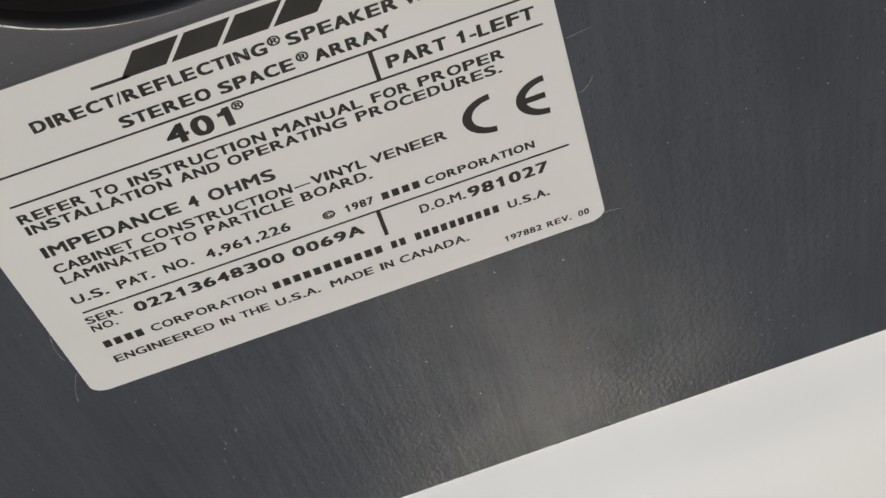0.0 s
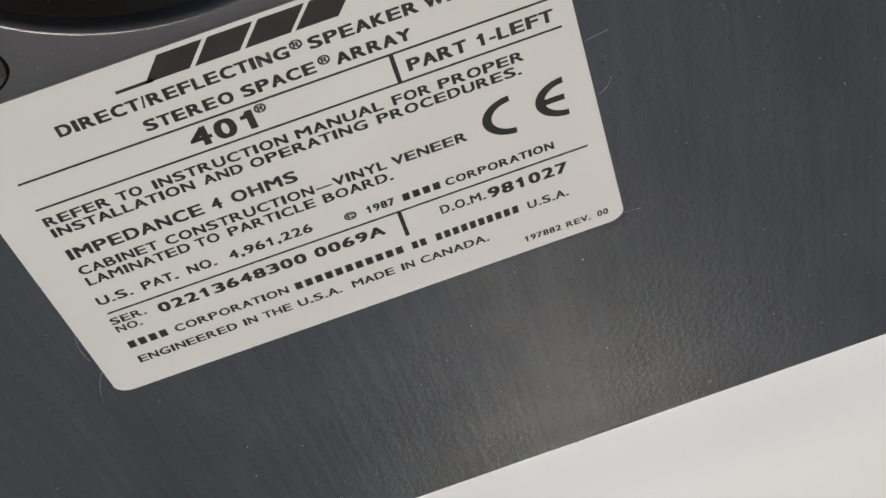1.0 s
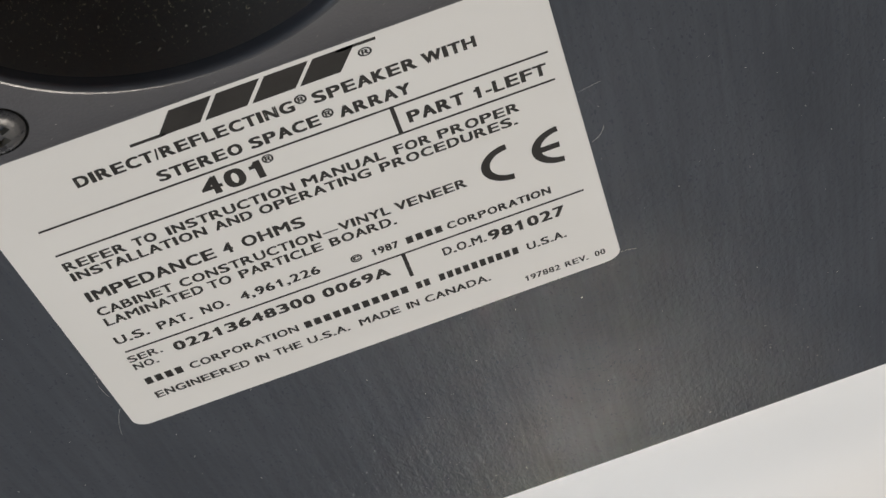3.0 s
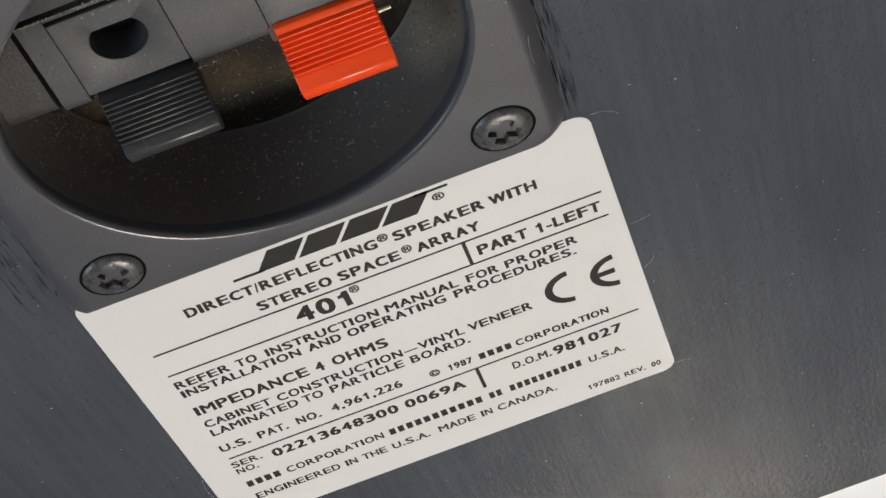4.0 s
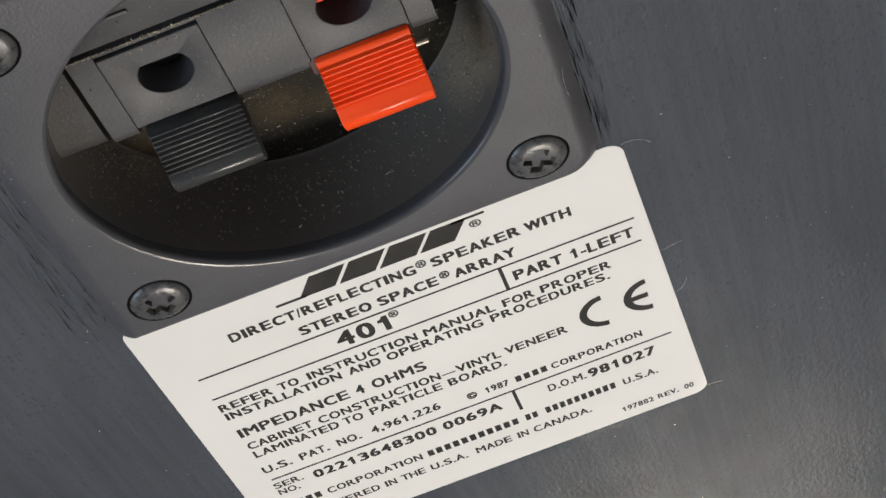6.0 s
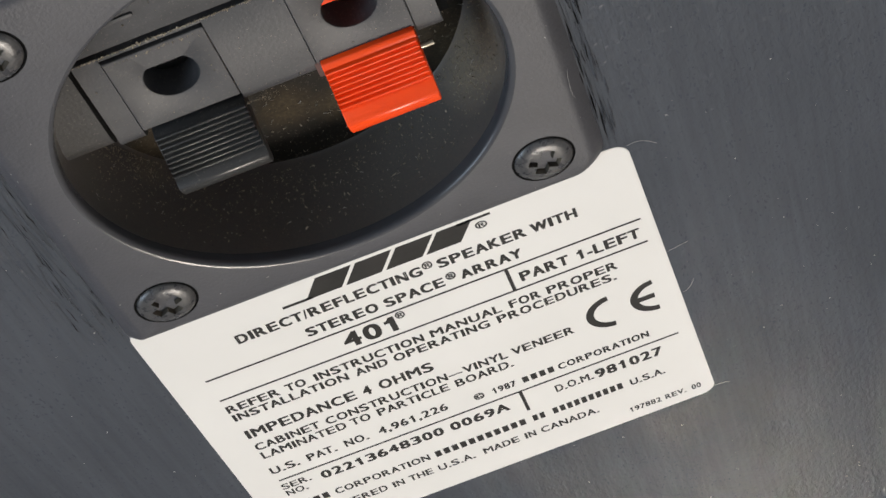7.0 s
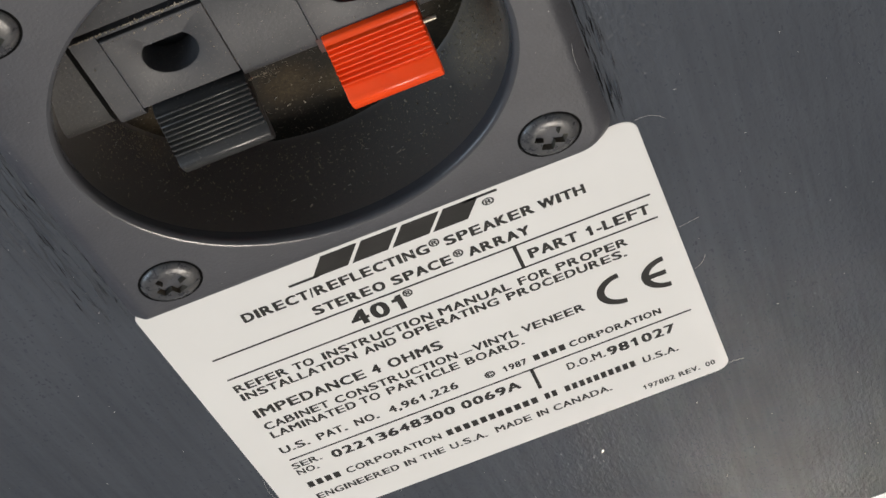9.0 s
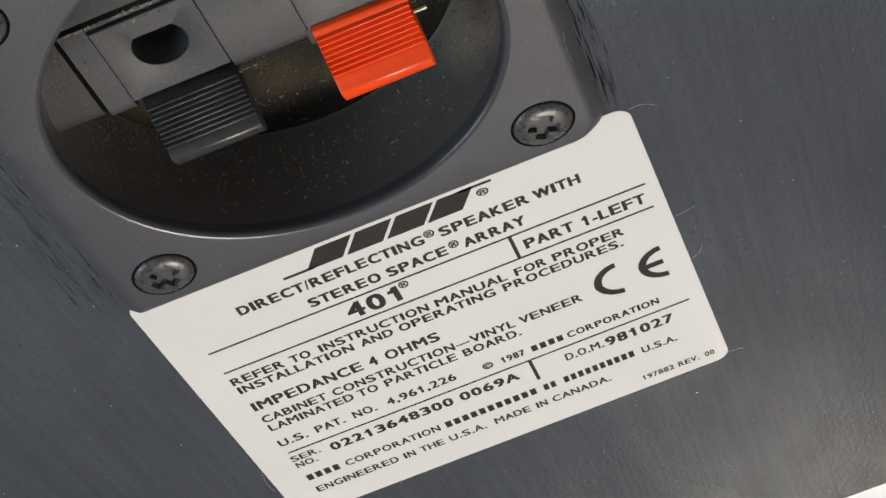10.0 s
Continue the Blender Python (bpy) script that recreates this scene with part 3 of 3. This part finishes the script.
name_bar(-0.26, 4.51, -33.35, 1.42, 4, "name_bar")
name_bar(18.77, 31.38, -33.35, 1.42, 11, "address_bar")
name_bar(32.08, 33.96, -33.35, 1.42, 2, "address_bar")
name_bar(34.79, 44.45, -33.35, 1.42, 10, "address_bar")


def arc_mark(cx, cy, r, w, middle):
    bm = bmesh.new()
    n = 28
    span = [radians(92 + 176 * i / n) for i in range(n + 1)]
    o = [bm.verts.new(((cx + r * math.cos(a)) * MM, (cy + r * math.sin(a)) * MM, INKZ * MM)) for a in span]
    i_ = [bm.verts.new(((cx + (r - w) * math.cos(a)) * MM, (cy + (r - w) * math.sin(a)) * MM, INKZ * MM)) for a in span]
    for k in range(n):
        bm.faces.new((o[k], o[k + 1], i_[k + 1], i_[k]))
    if middle:
        bm.faces.new([bm.verts.new(((cx + x) * MM, (cy + y) * MM, INKZ * MM)) for x, y in ((-r + w, -w / 2), (-0.25, -w / 2), (-0.25, w / 2), (-r + w, w / 2))])
    bm.normal_update()
    part("mark", bm, INK, label)


arc_mark(46.5, -15.65, 3.3, 0.98, False)
arc_mark(52.1, -15.65, 3.3, 0.98, True)

# ---- grain of the vinyl: low raised dashes along the cabinet ----
def vinyl_grain(count):
    rng = np.random.default_rng(7)
    x, y = rng.uniform(-42, 104, count), rng.uniform(-92.2, 70, count)
    free = ~((x > -4.4) & (x < 55.8) & (y > -41.8))
    x, y = x[free], y[free]
    n = len(x)
    long_ = 0.3 + 0.8 * rng.random(n) ** 2.2
    wide = 0.07 + 0.08 * rng.random(n)
    tall = wide * (0.03 + 0.10 * rng.random(n))
    turn = rng.normal(0.0, 0.16, n)
    cross = rng.random(n) < 0.3
    turn[cross] += rng.normal(1.4, 0.3, cross.sum())
    long_[cross] *= 0.75
    outline = np.array(((0, -0.5, 0), (1, -0.25, 0), (1, 0.25, 0), (0, 0.5, 0), (-1, 0.25, 0), (-1, -0.25, 0), (0, -0.2, 1), (0, 0.2, 1)), float)
    px, py, pz = outline[:, 0] * wide[:, None], outline[:, 1] * long_[:, None], outline[:, 2] * tall[:, None]
    c, k = np.cos(turn)[:, None], np.sin(turn)[:, None]
    pts = np.stack((x[:, None] + c * px - k * py, y[:, None] + k * px + c * py, pz - 0.002), -1).reshape(-1, 3) * MM
    shape = ((0, 1, 6), (1, 2, 7, 6), (2, 3, 7), (3, 4, 7), (4, 5, 6, 7), (5, 0, 6))
    me = bpy.data.meshes.new("vinyl_grain")
    me.from_pydata(pts.tolist(), [], [[b + i for i in f] for b in range(0, 8 * n, 8) for f in shape])
    me.polygons.foreach_set("use_smooth", [True] * len(me.polygons))
    me.materials.append(RIDGE)
    ob = new("vinyl_grain", me)
    ob.parent = speaker
    tagged(ob, "raised wood-grain dashes of the vinyl", kind="stuff")


vinyl_grain(16000)


# ---- creases, dust and lint ----
def creases(spots, name, mat=VINYL):
    """Long low ridges, sharp at both ends."""
    bm = bmesh.new()
    for x, y, length, wide, tall, slant in spots:
        a, b = (x - slant / 2, y - length / 2), (x + slant / 2, y + length / 2)
        ends = [bm.verts.new((p[0] * MM, p[1] * MM, 0.0)) for p in (a, b)]
        rings = []
        for k in (0.25, 0.6):
            px, py = a[0] + (b[0] - a[0]) * k + random.uniform(-0.08, 0.08), a[1] + (b[1] - a[1]) * k
            rings.append([bm.verts.new(((px + dx) * MM, py * MM, dz * MM)) for dx, dz in ((-wide, -0.02), (-wide * 0.2, tall), (wide, -0.02))])
        for k in range(2):
            bm.faces.new((ends[0], rings[0][k + 1], rings[0][k]))
            bm.faces.new((rings[0][k], rings[0][k + 1], rings[1][k + 1], rings[1][k]))
            bm.faces.new((rings[1][k], rings[1][k + 1], ends[1]))
    bmesh.ops.recalc_face_normals(bm, faces=bm.faces)
    tagged(part(name, bm, mat, speaker), kind="stuff")


spots = []
for i in range(46):
    spots.append((random.uniform(51.7, 54.2), random.uniform(16, 60), random.uniform(2.5, 8.0), random.uniform(0.10, 0.22), random.uniform(0.10, 0.24), random.uniform(-0.3, 0.3)))
for i in range(60):
    k = random.random() ** 1.5
    spots.append((-3.9 - 5.5 * k, random.uniform(14, 62), random.uniform(2.0, 6.0), random.uniform(0.12, 0.3), random.uniform(0.06, 0.16) * (1 - 0.6 * k), random.uniform(-0.4, 0.2)))
creases(spots, "vinyl_creases")
# Cracks as raised black slivers: their shade, and the plate edge's, is colour.
spots = [(random.choice((51.85, 52.2, 52.7, 53.3, 53.9)) + random.uniform(-0.12, 0.12), random.uniform(17, 50), random.uniform(2.5, 7.0), random.uniform(0.05, 0.11), 0.1,
          random.uniform(-0.15, 0.15)) for i in range(22)]
spots += [(51.68, y, 5.5, 0.09, 0.12, random.uniform(-0.06, 0.06)) for y in range(22, 60, 5)]
spots += [(-4.1 - 4.5 * random.random() ** 1.4, random.uniform(15, 55), random.uniform(1.5, 4.0), random.uniform(0.04, 0.08), 0.07, random.uniform(-0.2, 0.2)) for i in range(26)]
creases(spots, "vinyl_cracks", GAP_SHADE)


def specks(name, spots, mat, label):
    """Crumbs of dust: small uneven tetrahedra."""
    bm = bmesh.new()
    for x, y, z, r in spots:
        c = Vector((x, y, z + r * 0.3)) * MM
        turn = Euler((random.uniform(0, 6), random.uniform(0, 6), random.uniform(0, 6))).to_matrix()
        long_ = 0.7 + 4.0 * random.random() ** 3
        v = [bm.verts.new(c + turn @ (Vector((p[0] * long_, p[1], p[2])) * r * MM)) for p in ((1, 1, 1), (1, -1, -1), (-1, 1, -1), (-1, -1, 1))]
        for f in ((0, 1, 2), (0, 3, 1), (0, 2, 3), (1, 3, 2)):
            bm.faces.new([v[i] for i in f])
    ob = mesh_object(name, bm, mat)
    ob.location = (0, 0, H)
    tagged(ob, label, "dust", kind="stuff")


def size(small, big):
    return small + (big - small) * random.random() ** 3


bits = []


def wall_r(z):
    """Radius of the recess just inside its wall."""
    return 21.2 + 1.2 * (z + 10.6) / 8.6 - 0.03


for i in range(2100):                       # lower wall of the recess
    a, z = radians(random.uniform(190, 355)), -0.9 - 9.5 * random.random() ** 0.8
    bits.append((KX + wall_r(z) * math.cos(a), KY + wall_r(z) * math.sin(a), z, size(0.018, 0.085)))
for i in range(300):                       # floor of the recess
    a, r = radians(random.uniform(180, 360)), 20 * math.sqrt(random.random())
    bits.append((KX + (r + 0.2) * math.cos(a), KY + (r + 0.2) * math.sin(a), -11.0, size(0.02, 0.08)))
for a0, spread, z0, deep, many in ((327, 7, -6.5, 2.0, 700), (338, 4, -4.5, 1.5, 250), (208, 9, -9.5, 1.5, 300)):
    for i in range(many):                  # drifts on the wall beside the levers
        a, z = radians(random.gauss(a0, spread)), min(-1.5, max(-10.5, random.gauss(z0, deep)))
        bits.append((KX + wall_r(z) * math.cos(a), KY + wall_r(z) * math.sin(a), z, size(0.02, 0.075)))
for i in range(260):                       # block and panels
    x, y = random.uniform(7, 41), random.uniform(38.5, 58)
    if min(math.hypot(x - 15.0, y - 46.1), math.hypot(x - 33.3, y - 46.1)) > 3.1:
        bits.append((x, y, BZ + 0.1, size(0.02, 0.06)))
for i in range(60):                        # front of the block
    bits.append((random.gauss(22.6, 1.0), 38.0, BZ - abs(random.gauss(0.6, 1.0)), size(0.02, 0.05)))
for x0, x1, y in ((9.8, 19.8, 50.3), (28.2, 38.2, 50.3), (7.0, 41.0, 51.65), (20.1, 22.0, 38.6)):
    for i in range(int((x1 - x0) * 20)):    # dust on edges, also standing in for their highlights
        bits.append((random.uniform(x0, x1), y + random.uniform(-0.08, 0.08), BZ + 0.03, size(0.03, 0.075)))
specks("dust", bits, GRIT, "pale brown dust and crumbs in the recess")
bits = [(random.uniform(-35, 95), random.uniform(-92, 66), 0.0, size(0.02, 0.06)) for i in range(420)]
bits = [p for p in bits if not (-4.4 < p[0] < 55.6 and p[1] > -41.8)]
bits += [(random.uniform(-3, 51), random.uniform(13, 60), PT, size(0.02, 0.05)) for i in range(220)]
bits = [p for p in bits if p[2] == 0.0 or math.hypot(p[0] - CX, p[1] - CY) > 24]
specks("dust", bits, LINT, "fine pale dust on the cabinet's back")


def fibre(points, thin=0.014):
    """A hair of lint along a bent line."""
    pts = [Vector(p) * MM for p in points]
    fine = []
    for k in range(13):
        t = k / 12
        fine.append((1 - t) ** 2 * pts[0] + 2 * t * (1 - t) * pts[1] + t * t * pts[2])
    rings = []
    for k, p in enumerate(fine):
        d = (fine[min(k + 1, 12)] - fine[max(k - 1, 0)]).normalized()
        u = d.cross(Vector((0, 0, 1))).normalized()
        w = u.cross(d)
        rings.append([p + (u * math.cos(a) + w * math.sin(a)) * thin * MM for a in (0.8, 2.37, 3.94, 5.5)])
    ob = mesh_object("lint_fibre", loft(rings, True, True), LINT)
    ob.location = (0, 0, H)
    tagged(ob, "pale hair of lint on the loudspeaker", "lint", group="lint")


for pts in (((55.2, -17.3, 0.08), (56.4, -16.4, 0.4), (56.8, -15.2, 0.08)), ((55.0, -8.0, 0.1), (56.2, -7.0, 0.6), (57.5, -7.6, 0.03)),
            ((-4.3, -36.0, 0.1), (-5.6, -38.0, 0.5), (-6.2, -42.0, 0.03)), ((-4.2, -27.0, 0.1), (-5.0, -30.0, 0.4), (-4.6, -33.0, 0.05)),
            ((55.3, -40.5, 0.1), (56.6, -40.0, 0.4), (57.4, -41.0, 0.03)), ((54.2, 13.5, 0.1), (56.0, 14.5, 0.5), (57.3, 12.0, 0.03)),
            ((50.6, 26.0, PT + 0.03), (50.3, 28.0, PT + 0.2), (50.8, 30.5, PT + 0.03))):
    fibre(pts)


def short_fibres(count):
    """Short hairs of dust that lie in the recess."""
    verts, faces = [], []
    for i in range(count):
        a, r = radians(random.uniform(185, 355)), 20.3 * math.sqrt(random.random())
        z = -10.93
        if i % 2:                          # held by the sloping wall
            z = random.uniform(-10.4, -1.2)
            r = wall_r(z) - 0.2
        p = Vector((KX + (r + 0.2) * math.cos(a), KY + (r + 0.2) * math.sin(a), z))
        turn, bend, length, thin = random.uniform(0, 6.28), random.uniform(-0.8, 0.8), random.uniform(0.15, 0.6 if i % 2 else 1.1), random.uniform(0.009, 0.018)
        start = len(verts)
        for k in range(4):
            d = Vector((math.cos(turn), math.sin(turn), 0))
            u = Vector((-d.y, d.x, 0))
            lift = Vector((0, 0, thin * 1.4 + 0.05 * (k in (1, 2))))
            verts += [(p - u * thin) * MM, (p + u * thin) * MM, (p + lift) * MM]
            p = p + d * length / 3
            turn += bend
            if i % 2:
                p.z += random.uniform(-0.15, 0.15)
        for k in range(3):
            b = start + 3 * k
            faces += [(b, b + 3, b + 5, b + 2), (b + 2, b + 5, b + 4, b + 1), (b + 1, b + 4, b + 3, b)]
        faces += [(start, start + 2, start + 1), (start + 9, start + 10, start + 11)]
    me = bpy.data.meshes.new("short_lint")
    me.from_pydata([tuple(v) for v in verts], [], faces)
    me.materials.append(LINT)
    ob = new("short_lint", me)
    ob.location = (0, 0, H)
    tagged(ob, "short pale hairs of lint in the dusty recess", "lint", kind="stuff")


short_fibres(190)
